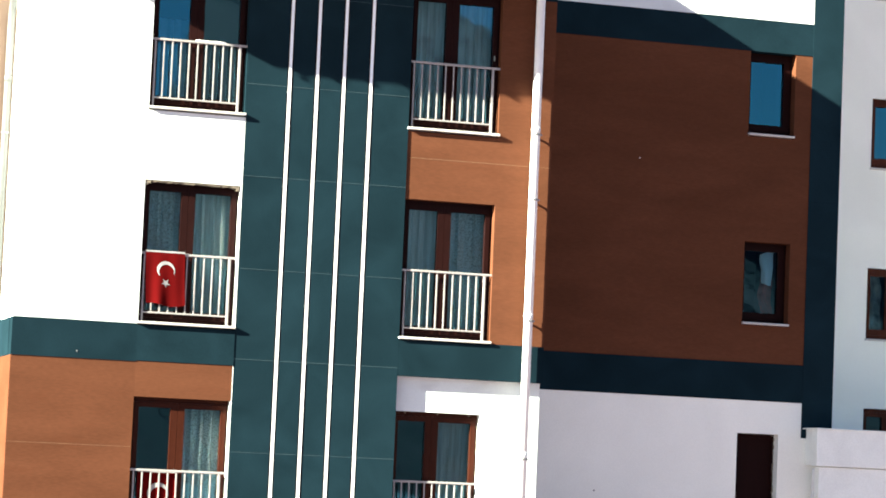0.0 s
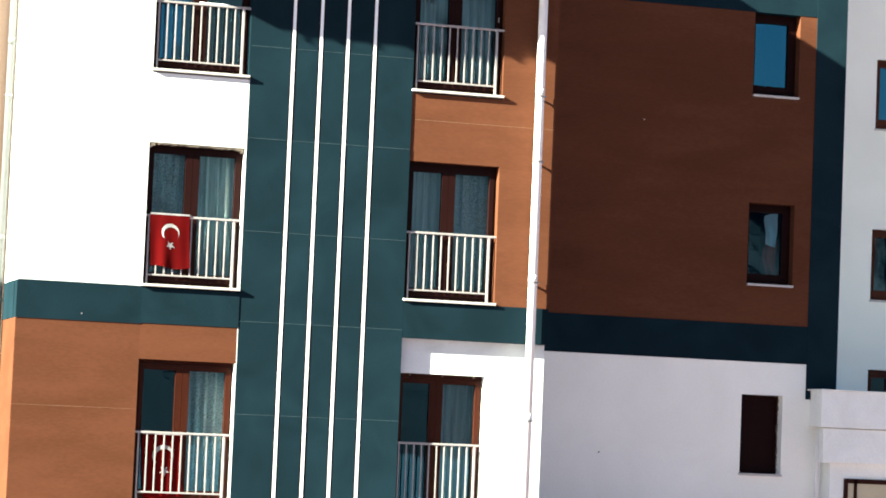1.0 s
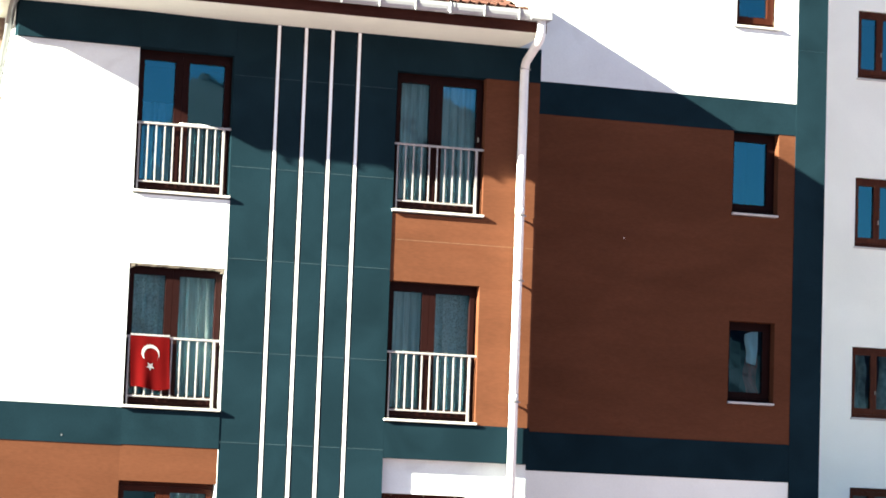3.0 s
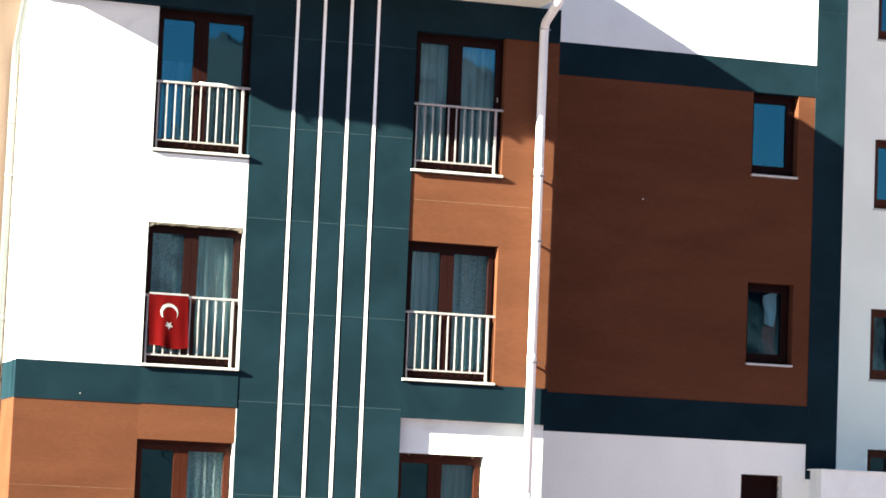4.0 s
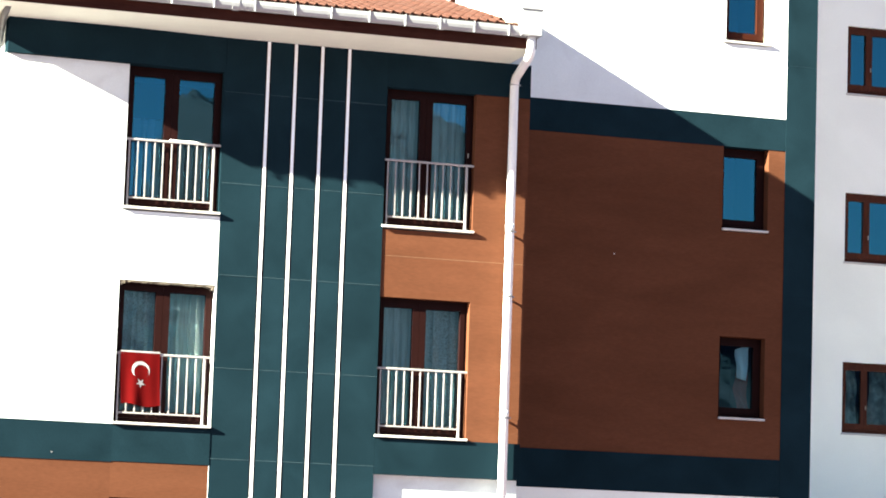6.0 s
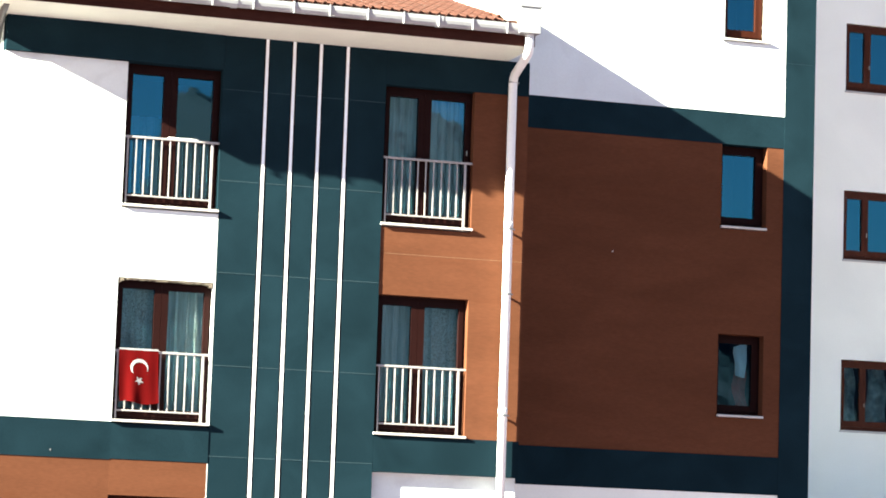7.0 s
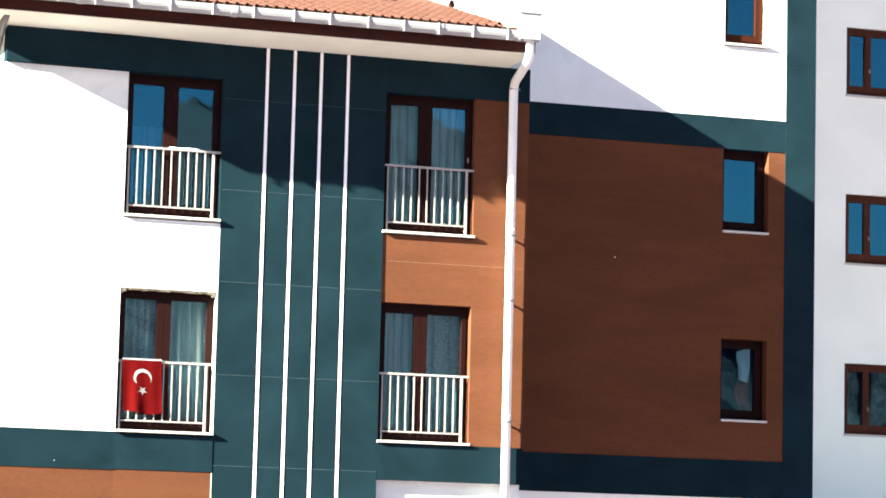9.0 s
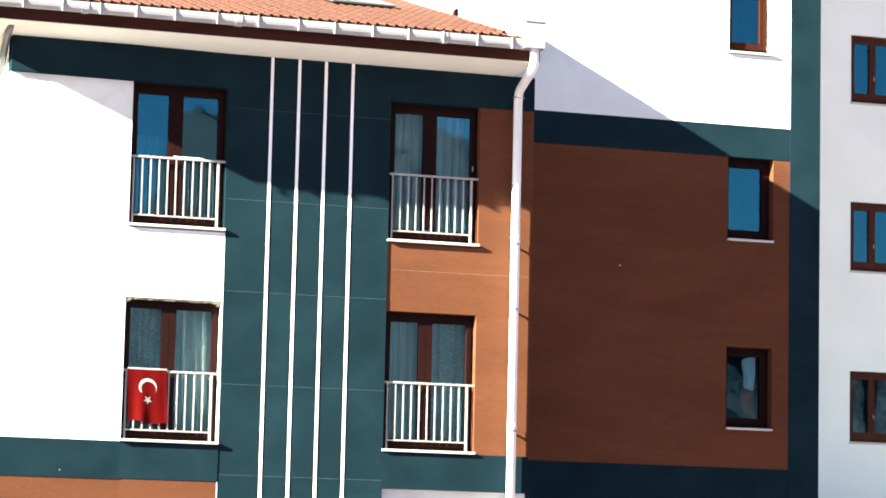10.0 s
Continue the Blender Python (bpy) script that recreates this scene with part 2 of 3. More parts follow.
part("tan_panel", blocks((CORNER, 0.0, 0.002, WALL, 1.991, BAND_C), skew=turned), TAN, wing, "tan painted insulation panel")
part("joint_filler", blocks((-1.20, -0.72, 0.0005, 0.1, 1.9855, 1.9915), (-0.66, -0.30, 0.0005, 0.1, 1.986, 1.991), (-1.66, -1.20, 0.0025, 0.1, 1.986, 1.991),
                             (-0.30, -0.01, 0.0025, 0.1, 1.986, 1.991), (-0.72, -0.66, 0.0025, 0.1, 1.986, 1.991), skew=turned), TAN_JOINT, wing, "patchy pale joint filler")
part("tan_panel", blocks((CORNER, 0.0, 0.002, WALL, 0.0, 1.986), skew=turned), TAN, wing)
part("tan_panel", blocks((0.0, 1.324, 0.0015, WALL, TOPS[2], BAND_C + 0.010)), TAN, wing)
part("tan_panel", blocks((0.0, 1.313, 0.0015, WALL, 0.0, SILLS[2] - 0.055)), TAN, wing)
part("white_jamb", blocks((1.313, 1.330, 0.001, WALL, SILLS[2], TOPS[2])), WHITE_WING, wing)
part("white_jamb", blocks((1.324, 1.332, -0.001, WALL, TOPS[2] + 0.002, BAND_C)), WHITE_WING, wing)

# teal field with four white strips, dark lines added for their shadow gaps; the panels are parts, their joints show
STRIPS = (1.922, 2.306, 2.684, 3.069)
JOINTS = (0.0, 0.73, 1.98, 3.232, 4.458, 5.722, 6.982, 8.24, WALL_TOP)
edges = [1.333] + [x + s for x in STRIPS for s in (-0.037, 0.037)] + [3.632]
for i in range(0, len(edges), 2):
    for z0, z1 in zip(JOINTS, JOINTS[1:]):
        out = 0.0012 * ((i * 7 + int(z0 * 10)) % 3 - 1)
        part("teal_panel", blocks((edges[i], edges[i + 1], out, 0.19, z0 + 0.001, z1 - 0.001)), TEAL, wing)
    for z in JOINTS[1:-1]:
        part("joint_filler", blocks((edges[i] + 0.002, edges[i + 1] - 0.002, -0.0030, 0.1, z - 0.003, z + 0.003)), PALE_JOINT, wing, "pale joint filler")
for x in STRIPS:
    strip = part("white_strip", blocks((x - 0.0215, x + 0.0215, -0.0045, 0.014, 0, WALL_TOP)), STRIP, wing, "white painted strip")
    part("edging", blocks((x - 0.0368, x - 0.0217, -0.0025, 0.19, 0, WALL_TOP), (x + 0.0217, x + 0.0368, -0.0025, 0.19, 0, WALL_TOP)), GAP_DARK, strip, "dark reddish line put in for the shadow gap beside the strip")

part("teal_band", blocks((3.634, END, 0.0, WALL, BAND_A, WALL_TOP)), TEAL, wing)
TAN_Y = 0.016
part("tan_panel", blocks((RIGHT[1], END, TAN_Y, WALL, 6.147, BAND_A)), TAN, wing)
part("tan_panel", blocks((RIGHT[1], END, TAN_Y, WALL, BAND_B, 6.143)), TAN, wing)
part("tan_panel", blocks((3.634, RIGHT[1], TAN_Y, WALL, 6.147, SILLS[0] - 0.055)), TAN, wing)
part("tan_panel", blocks((3.634, RIGHT[1], TAN_Y, WALL, TOPS[1], 6.143)), TAN, wing)
part("joint_filler", blocks((3.70, END - 0.01, TAN_Y - 0.002, 0.1, 6.1415, 6.1485)), TAN_JOINT, wing)
part("teal_band", blocks((3.634, END, 0.0, WALL, BAND_C, SILLS[1] - 0.055)), TEAL, wing)
part("teal_band", blocks((RIGHT[1], END, 0.0, WALL, SILLS[1] - 0.055, BAND_B)), TEAL, wing)
LOW = 0.12
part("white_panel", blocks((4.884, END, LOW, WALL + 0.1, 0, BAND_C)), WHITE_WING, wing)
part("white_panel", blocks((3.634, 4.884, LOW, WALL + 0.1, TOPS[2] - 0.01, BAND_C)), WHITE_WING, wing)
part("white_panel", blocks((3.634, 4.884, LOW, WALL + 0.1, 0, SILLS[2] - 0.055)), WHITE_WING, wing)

# left return of the wing, and the wall that runs on behind it
side = tagged(part("wall_return", blocks((CORNER + 0.006, CORNER + 0.22, 0.2, 1.3, 0, WALL_TOP)), WHITE),
              "narrow sunlit return wall of the wing", "wall", kind="structure")
part("white_panel", blocks((CORNER - 0.004, CORNER + 0.2, 0.2, 1.25, BAND_B, WALL_TOP)), WHITE, side)
part("teal_band", blocks((CORNER - 0.010, CORNER + 0.2, 0.2, 1.25, BAND_C, BAND_B)), TEAL, side)
part("tan_panel", blocks((CORNER - 0.004, CORNER + 0.2, 0.2, 1.25, 0, BAND_C)), TAN, side)
for mat, z0, z1, p in ((WHITE_WING, BAND_B, BAND_A, -0.044), (TEAL, BAND_C, BAND_B, -0.056), (TAN, 0, BAND_C, -0.038)):
    part("corner_face", blocks((CORNER - 0.004, CORNER - 0.001, p, 0.2, z0, z1)), mat, side)
structure("wall_left", blocks((-9.0, CORNER, 1.3, 1.55, 0, WALL_TOP)), PINK, "pale pink plastered wall set back beside the wing", "wall")
structure("wall_wing_back", blocks((-9.0, 5.0, 6.9, 7.1, 0, 9.2), (-9.1, -9.0, 1.3, 7.1, 0, 9.2)), WHITE, "white plaster rear walls of the wing", "wall")
structure("wall_wing_end", blocks((END - 0.22, END - 0.01, WALL + 0.1, RECESS, 0, 9.3)), WHITE, "end wall of the projecting wing", "wall")

# ---- main block, set back ----
BX0, BX1 = 9.595, 10.345
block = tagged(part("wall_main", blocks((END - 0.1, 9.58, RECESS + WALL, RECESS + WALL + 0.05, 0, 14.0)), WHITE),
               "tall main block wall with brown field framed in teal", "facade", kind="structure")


def zone(name, mat, y, rects, label=""):
    part(name, blocks(*[(x0, x1, RECESS + y, RECESS + WALL, z0, z1) for x0, x1, z0, z1 in rects]), mat, block, label)


zone("teal_band", TEAL, 0.0, [(END - 0.1, 10.62, 8.445, 8.935)])
zone("tan_panel", TAN, 0.008, [(END - 0.1, BX0, 3.70, 8.443)], "tan painted panel, brown in the shade of the wing")
zone("tan_panel", TAN, 0.008, [(BX0, BX1, 5.535, 7.14)])
zone("tan_panel", TAN, 0.008, [(BX0, BX1, 3.70, 4.27)])
zone("tan_panel", TAN, 0.008, [(BX1, 10.62, 3.70, 8.443)])
zone("teal_band", TEAL, 0.0, [(END - 0.1, 10.62, 3.130, 3.698)])
zone("teal_strip", TEAL, -0.004, [(10.62, 11.12, 9.785, 14.0)], "teal painted corner strip")
zone("teal_strip", TEAL, -0.004, [(10.62, 11.12, 6.2, 9.780)])
zone("teal_strip", TEAL, -0.004, [(10.62, 11.12, 2.60, 6.198)])
zone("joint_filler", PALE_JOINT, -0.002, [(10.63, 11.11, 9.777, 9.788)])
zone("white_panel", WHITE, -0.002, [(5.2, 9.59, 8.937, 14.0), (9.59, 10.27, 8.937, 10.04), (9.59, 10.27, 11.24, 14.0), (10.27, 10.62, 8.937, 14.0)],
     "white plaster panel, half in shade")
zone("white_panel", WHITE_SHADED, 0.012, [(END - 0.1, 9.58, 0, 3.128), (9.58, 10.25, 2.635, 3.128), (9.58, 10.25, 0, 1.42), (10.25, 11.12, 0, 3.128)])
part("return_face", blocks((10.9, 11.118, RECESS + WALL, FAR, 0, 14.0)), WHITE, block)
part("side_face", blocks((5.195, 5.4, RECESS + 0.05, 6.0, 8.6, 14.0)), WHITE, block, "sunlit white side wall above the roof")
structure("wall_main_back", blocks((5.4, 11.0, 6.0, 6.2, 0, 14.0)), WHITE, "rear wall of the main block", "wall")
structure("roof_main", blocks((5.1, 11.3, 2.0, 6.3, 14.0, 14.25)), WHITE, "flat concrete roof slab of the main block", "roof")

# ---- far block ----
far = tagged(part("wall_far", blocks((10.9, 13.48, FAR, FAR + WALL, 0, 16.0), (14.47, 24.0, FAR, FAR + WALL, 0, 16.0)), WHITE_SHADED),
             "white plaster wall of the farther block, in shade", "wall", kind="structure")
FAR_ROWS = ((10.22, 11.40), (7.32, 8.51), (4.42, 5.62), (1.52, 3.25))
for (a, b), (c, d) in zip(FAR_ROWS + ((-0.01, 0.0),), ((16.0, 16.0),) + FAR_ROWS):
    part("white_panel", blocks((13.48, 14.47, FAR, FAR + WALL, b, c)), WHITE_SHADED, far)
structure("roof_far", blocks((10.9, 24.0, FAR - 0.6, FAR + 9, 16.0, 16.25)), WHITE, "flat roof slab of the farther block", "roof")


# ---- windows ----
def window(number, x0, x1, z0, z1, y, split, wood, label, depth=0.15, sill_out=0.055, foam=False, sides=0.02, opened=False, stile=0.085):
    """A timber window in its opening: outer frame, one or two casements, panes, handle and sill."""
    w = thing("window_%d" % number, label, "window", at=((x0 + x1) / 2, y, z0))
    w["kind"] = "structure"
    ox, oz = (x0 + x1) / 2, z0

    def local(name, boxes, mat, parent=w, lab="", bevel=0.0):
        moved = [(a - ox, b - ox, c, d, e - oz, f - oz) for a, b, c, d, e, f in boxes]
        return part(name, blocks(*moved, bevel=bevel), mat, parent, lab)

    ya, yb = depth, depth + 0.07
    fw = 0.035 if split else 0.03
    local("frame", [(x0, x0 + fw, ya, yb, z0, z1), (x1 - fw, x1, ya, yb, z0, z1),
                    (x0 + fw, x1 - fw, ya, yb, z1 - 0.06, z1), (x0 + fw, x1 - fw, ya, yb, z0, z0 + 0.06)], wood, w)
    meet = x0 + (split or 1.0) * (x1 - x0)
    leaves = [(x0 + fw, x1 - fw, 0.04, 0.105)] if not split else \
        [(x0 + fw, meet - 0.002, 0.7 * stile, 1.1 * stile), (meet + 0.002, x1 - fw, 1.1 * stile, 0.75 * stile)]
    for k, (a, b, sa, sb) in enumerate(() if opened else leaves):
        c0, c1, st = z0 + 0.062, z1 - 0.062, 0.07 if split else 0.065
        leaf = local("casement", [(a, a + sa, ya - 0.02, yb - 0.015, c0, c1), (b - sb, b, ya - 0.02, yb - 0.015, c0, c1),
                                  (a + sa, b - sb, ya - 0.02, yb - 0.015, c1 - st, c1), (a + sa, b - sb, ya - 0.02, yb - 0.015, c0, c0 + st + 0.03)], wood, w)
        bm = bmesh.new()
        pts = [(a + sa - 0.01, c0 + st + 0.02), (b - sb + 0.01, c0 + st + 0.02), (b - sb + 0.01, c1 - st + 0.01), (a + sa - 0.01, c1 - st + 0.01)]
        bm.faces.new([bm.verts.new((px - ox, ya + 0.02, pz - oz)) for px, pz in pts])
        part("pane", bm, GLASS, leaf, "bluish reflecting glass pane").visible_shadow = False
        if number in (2, 11, 12, 13) and k == 1:
            hx, hz = (b - sb / 2, z0 + 1.06) if number == 2 else (a + sa / 2, z0 + 0.42)
            local("handle", [(hx - 0.008, hx + 0.008, ya - 0.035, ya - 0.02, hz - 0.02, hz + 0.05)], BRASS, leaf, "small metal handle", bevel=0.004)
    if opened:
        # Board added to stand for the dark inside of the opened window.
        local("shutter", [(x0 + fw, x1 - fw, ya + 0.03, ya + 0.05, z0 + 0.06, z1 - 0.06)], wood, w, "dark reddish fill added for the dim inside of the opening")
    if sill_out:
        local("sill", [(x0 - sides, x1 + sides - 0.005, -sill_out, ya, z0 - 0.034, z0)], SILL, w, "white marble sill", bevel=0.006)
    if foam:
        rng = random.Random(number)
        bm = bmesh.new()
        if foam == "head":
            n = 34
            for i in range(n):
                a, b = (x0 + 0.004 + (x1 - x0 - 0.024) * q / n for q in (i, i + 1.02))
                edge = max(0.0, 0.11 - min(1.4 * (a - x0), x1 - b))
                box(bm, a - ox, b - ox, 0.003 + rng.uniform(0, 0.004), ya, z1 - oz - 0.016 - rng.uniform(0.0, 0.014) - 0.4 * edge, z1 - oz - 0.001)
        for _ in range(0 if foam == "head" else 60):
            if rng.random() < 0.86:
                px, pz = x1 - rng.uniform(0.0, 0.014), rng.uniform(z0 + 0.05, z1)
            else:
                px, pz = rng.uniform(x0, x1), z1 - rng.uniform(0.0, 0.014)
            q = rng.uniform(0.006, 0.017)
            m = Matrix.Translation((px - ox, ya - rng.uniform(0.0, 0.012), pz - oz)) @ Matrix.Diagonal((q * 0.8, q, q * rng.uniform(0.8, 2.2), 1))
            bmesh.ops.create_icosphere(bm, subdivisions=1, radius=1.0, matrix=m)
        part("foam_seal", bm, FOAM, w, "ragged yellowish foam sealant")
    return w


def pleated(bm, x0, x1, z0, z1, y, folds, amp, seed, drift=0.0):
    """A hanging cloth with pleats that wander and open towards the hem."""
    rng = random.Random(seed)
    ph = [rng.uniform(0, 6.28) for _ in range(6)]
    nx, nz = folds * 16, 10
    grid = []
    for j in range(nz + 1):
        v = j / nz
        row = []
        for i in range(nx + 1):
            u = i / nx
            a = u * folds * 2 * math.pi
            q = math.sin(a + 0.9 * math.sin(u * 9 + ph[0]) + 0.5 * v * math.sin(u * 14 + ph[1])) + 0.35 * math.sin(2.3 * a + ph[2])
            xx = x0 + (x1 - x0) * u + 0.01 * math.sin(a * 0.5 + ph[3]) * (1 - v) + drift * (1 - v) * (1 - v)
            xx += 0.30 * (x1 - x0) / folds * math.sin(2 * a + 0.6 * math.sin(u * 11 + ph[4])) * (0.7 + 0.3 * v)
            row.append(bm.verts.new((xx, y + amp * q * (0.75 + 0.35 * (1 - v)), z0 + (z1 - z0) * v)))
        grid.append(row)
    for a, b in zip(grid, grid[1:]):
        for i in range(nx):
            f = bm.faces.new((a[i], a[i + 1], b[i + 1], b[i]))
            f.smooth = True


def curtain(x0, x1, z0, z1, y, folds, mat, label, seed, amp=0.058, drift=0.0):
    bm = bmesh.new()
    pleated(bm, x0, x1, z0, z1, y, folds, amp, seed, drift=drift)
    return tagged(part("curtain", bm, mat), label, "curtain", "curtains behind the windows")


def room(number, x0, x1, z0, z1, y0, y1):
    """The room behind an opening; its dimness is put into the wall colour."""
    t = 0.02
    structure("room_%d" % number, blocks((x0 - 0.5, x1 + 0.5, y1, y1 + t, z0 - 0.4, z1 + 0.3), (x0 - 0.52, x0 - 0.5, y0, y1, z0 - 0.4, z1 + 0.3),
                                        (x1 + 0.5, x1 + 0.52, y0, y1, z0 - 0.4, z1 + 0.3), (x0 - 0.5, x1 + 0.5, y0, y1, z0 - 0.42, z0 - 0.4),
                                        (x0 - 0.5, x1 + 0.5, y0, y1, z1 + 0.3, z1 + 0.32)), ROOM, "room behind a window, its dimness put into dark walls", "room")


FRENCH = "mahogany two-leaf french window with a white sill"
count = 0
for s in range(3):
    for col, (x0, x1) in enumerate((LEFT, RIGHT)):
        count += 1
        k = s * 2 + col
        low_right = k == 5
        if low_right:
            x1 = 4.884
        y = LOW if low_right else (TAN_Y if col else 0.0)
        window(count, x0, x1, SILLS[s], TOPS[s] - (0.01 if low_right else 0), y, 0.475 if col == 0 else 0.465, WOOD_LIGHT if s == 2 else WOOD, FRENCH,
               foam=low_right or ("head" if k == 2 else False), depth=0.125)
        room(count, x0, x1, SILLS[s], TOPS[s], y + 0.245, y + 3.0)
        g0, mid = x0 + 0.06, x0 + 0.45 * (x1 - x0)
        yc = y + 0.41
        zb, zt = SILLS[s] + 0.02, TOPS[s] - 0.05
        if k == 0:
            curtain(g0 - 0.1, mid, zb, zt - 0.62, yc, 5, DRAPE, "blue-grey pleated drape behind glass", 1)
            curtain(mid + 0.05, x1 + 0.1, zb, zt - 0.9, yc, 7, BROWN_DRAPE, "brown striped drape behind glass", 2)
        elif k == 1:
            curtain(g0 - 0.1, x1 + 0.1, zb, zt, yc, 11, TULLE, "white pleated tulle curtain behind glass", 3)
        elif k == 2:
            curtain(g0 - 0.1, mid + 0.08, zb, zt, yc, 4, LACE, "patterned lace curtain behind glass", 4)
            curtain(mid + 0.06, x1 + 0.12, zb, zt, yc, 6, TULLE, "white tulle curtain drawn to one side", 5, drift=0.05)
        elif k == 3:
            curtain(g0 - 0.1, mid + 0.04, zb, zt, yc, 5, TULLE, "white tulle curtain behind glass", 6)
            curtain(mid + 0.05, x1 + 0.12, zb, zt, yc, 5, LACE, "grey patterned lace curtain behind glass", 7)
        elif k == 4:
            curtain(mid + 0.04, x1 + 0.12, zb, zt, yc, 6, LACE, "patterned lace curtain behind glass", 8)
        else:
            curtain(mid + 0.10, x1 + 0.12, zb, zt, yc, 8, TULLE, "white tulle curtain behind glass", 9)

CASE = "small dark brown casement window"
window(7, BX0, BX1, 7.185, 8.435, RECESS + 0.008, 0, WOOD, CASE, sill_out=0.05, depth=0.16, sides=0.005)
window(8, BX0, BX1, 4.310, 5.532, RECESS + 0.008, 0, WOOD, CASE, sill_out=0.05, depth=0.16, sides=0.005)
window(9, 9.585, 10.245, 1.450, 2.630, RECESS + 0.012, 0, WOOD, CASE, sill_out=0.04, depth=0.16, foam=True, opened=True)
window(10, 9.595, 10.265, 10.085, 11.235, RECESS, 0, WOOD_LIGHT, CASE, sill_out=0.05, depth=0.10, foam=True, sides=0.075)
for n, z0, z1 in ((7, 7.185, 8.435), (8, 4.31, 5.532), (9, 1.45, 2.63), (10, 10.085, 11.235)):
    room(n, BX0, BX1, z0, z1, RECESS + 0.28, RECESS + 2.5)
for i, (z0, z1) in enumerate(FAR_ROWS):
    window(11 + i, 13.482, 14.468, z0 + 0.005, z1 - 0.005, FAR, 0.42, WOOD_FAR, "brown two-leaf window of the farther block", sill_out=0.03,
           depth=0.05, foam=i == 0, stile=0.05)
    room(11 + i, 13.48, 14.47, z0, z1, FAR + 0.245, FAR + 2.5)


def hung_cloth(name, pts, mat, label, category, seed, crease=1.0):
    """A loose cloth: a quad of four corners, finely crumpled."""
    rng = random.Random(seed)
    ph = [rng.uniform(0, 6.28) for _ in range(4)]
    bm = bmesh.new()
    a, b, c, d = (Vector(p) for p in pts)
    n = 12
    grid = []
    for j in range(n + 1):
        v = j / n
        row = []
        for i in range(n + 1):
            u = i / n
            p = a.lerp(b, u).lerp(d.lerp(c, u), v)
            p.y += crease * 0.03 * math.sin(u * 9 + ph[0] + v * 3) + crease * 0.02 * math.sin(v * 11 + ph[1] + u * 5)
            p.x += 0.025 * min(1.0, crease) * math.sin(v * 8 + ph[2])
            row.append(bm.verts.new(p))
        grid.append(row)
    for r0, r1 in zip(grid, grid[1:]):
        for i in range(n):
            f = bm.faces.new((r0[i], r0[i + 1], r1[i + 1], r1[i]))
            f.smooth = True
    return tagged(part(name, bm, mat), label, category)


yq = RECESS + 0.210
hung_cloth("hanging_cloth", ((9.98, yq, 4.93), (10.13, yq, 4.89), (10.17, yq, 5.45), (9.93, yq, 5.36)), CLOTH, "white cloth hanging inside the small window", "cloth", 1, 0.3)
hung_cloth("hanging_cloth", ((10.02, yq + 0.08, 4.36), (10.20, yq + 0.08, 4.36), (10.16, yq + 0.08, 5.0), (9.96, yq + 0.08, 5.0)), RED_CLOTH,
           "reddish cloth hanging inside the small window", "cloth", 2)
for k, (xa, xb) in enumerate(((13.56, 13.80), (14.0, 14.38))):
    hung_cloth("plastic_sheet", ((xa, FAR + 0.125, 4.5), (xb, FAR + 0.125, 4.5), (xb - 0.02, FAR + 0.125, 5.5), (xa + 0.03, FAR + 0.125, 5.5)), SHEET,
               "crumpled greenish plastic sheet behind glass", "plastic sheet", 3 + k, 0.8)


# ---- railings in the french windows ----
def railing(x0, x1, z, y):
    r = thing("window_railing", "cream painted steel railing across the french window", "railing", "french window railings", (x0, y, z))
    w = x1 - x0
    part("top_rail", blocks((-0.02, w + 0.01, -0.016, 0.016, 0.905, 0.937), bevel=0.006), RAIL, r)
    part("bottom_rail", blocks((0.03, w - 0.11, -0.010, 0.010, 0.115, 0.138), bevel=0.004), RAIL, r)
    part("post", blocks((0.022, 0.044, -0.011, 0.011, 0.0, 0.905), bevel=0.004), RAIL, r)
    part("post", blocks((w - 0.128, w - 0.094, -0.013, 0.013, 0.0, 0.905), bevel=0.004), RAIL, r)
    n = 10
    for i in range(1, n):
        x = 0.033 + (w - 0.145) * i / n
        part("baluster", blocks((x - 0.0085, x + 0.0085, -0.0085, 0.0085, 0.138, 0.905)), RAIL, r)
    return r


for s in range(3):
    railing(LEFT[0] + 0.022, LEFT[1] + 0.015, SILLS[s], 0.04)
    railing(RIGHT[0] + 0.02, (4.884 if s == 2 else RIGHT[1]) + 0.01, SILLS[s], (LOW if s == 2 else TAN_Y) + 0.035)


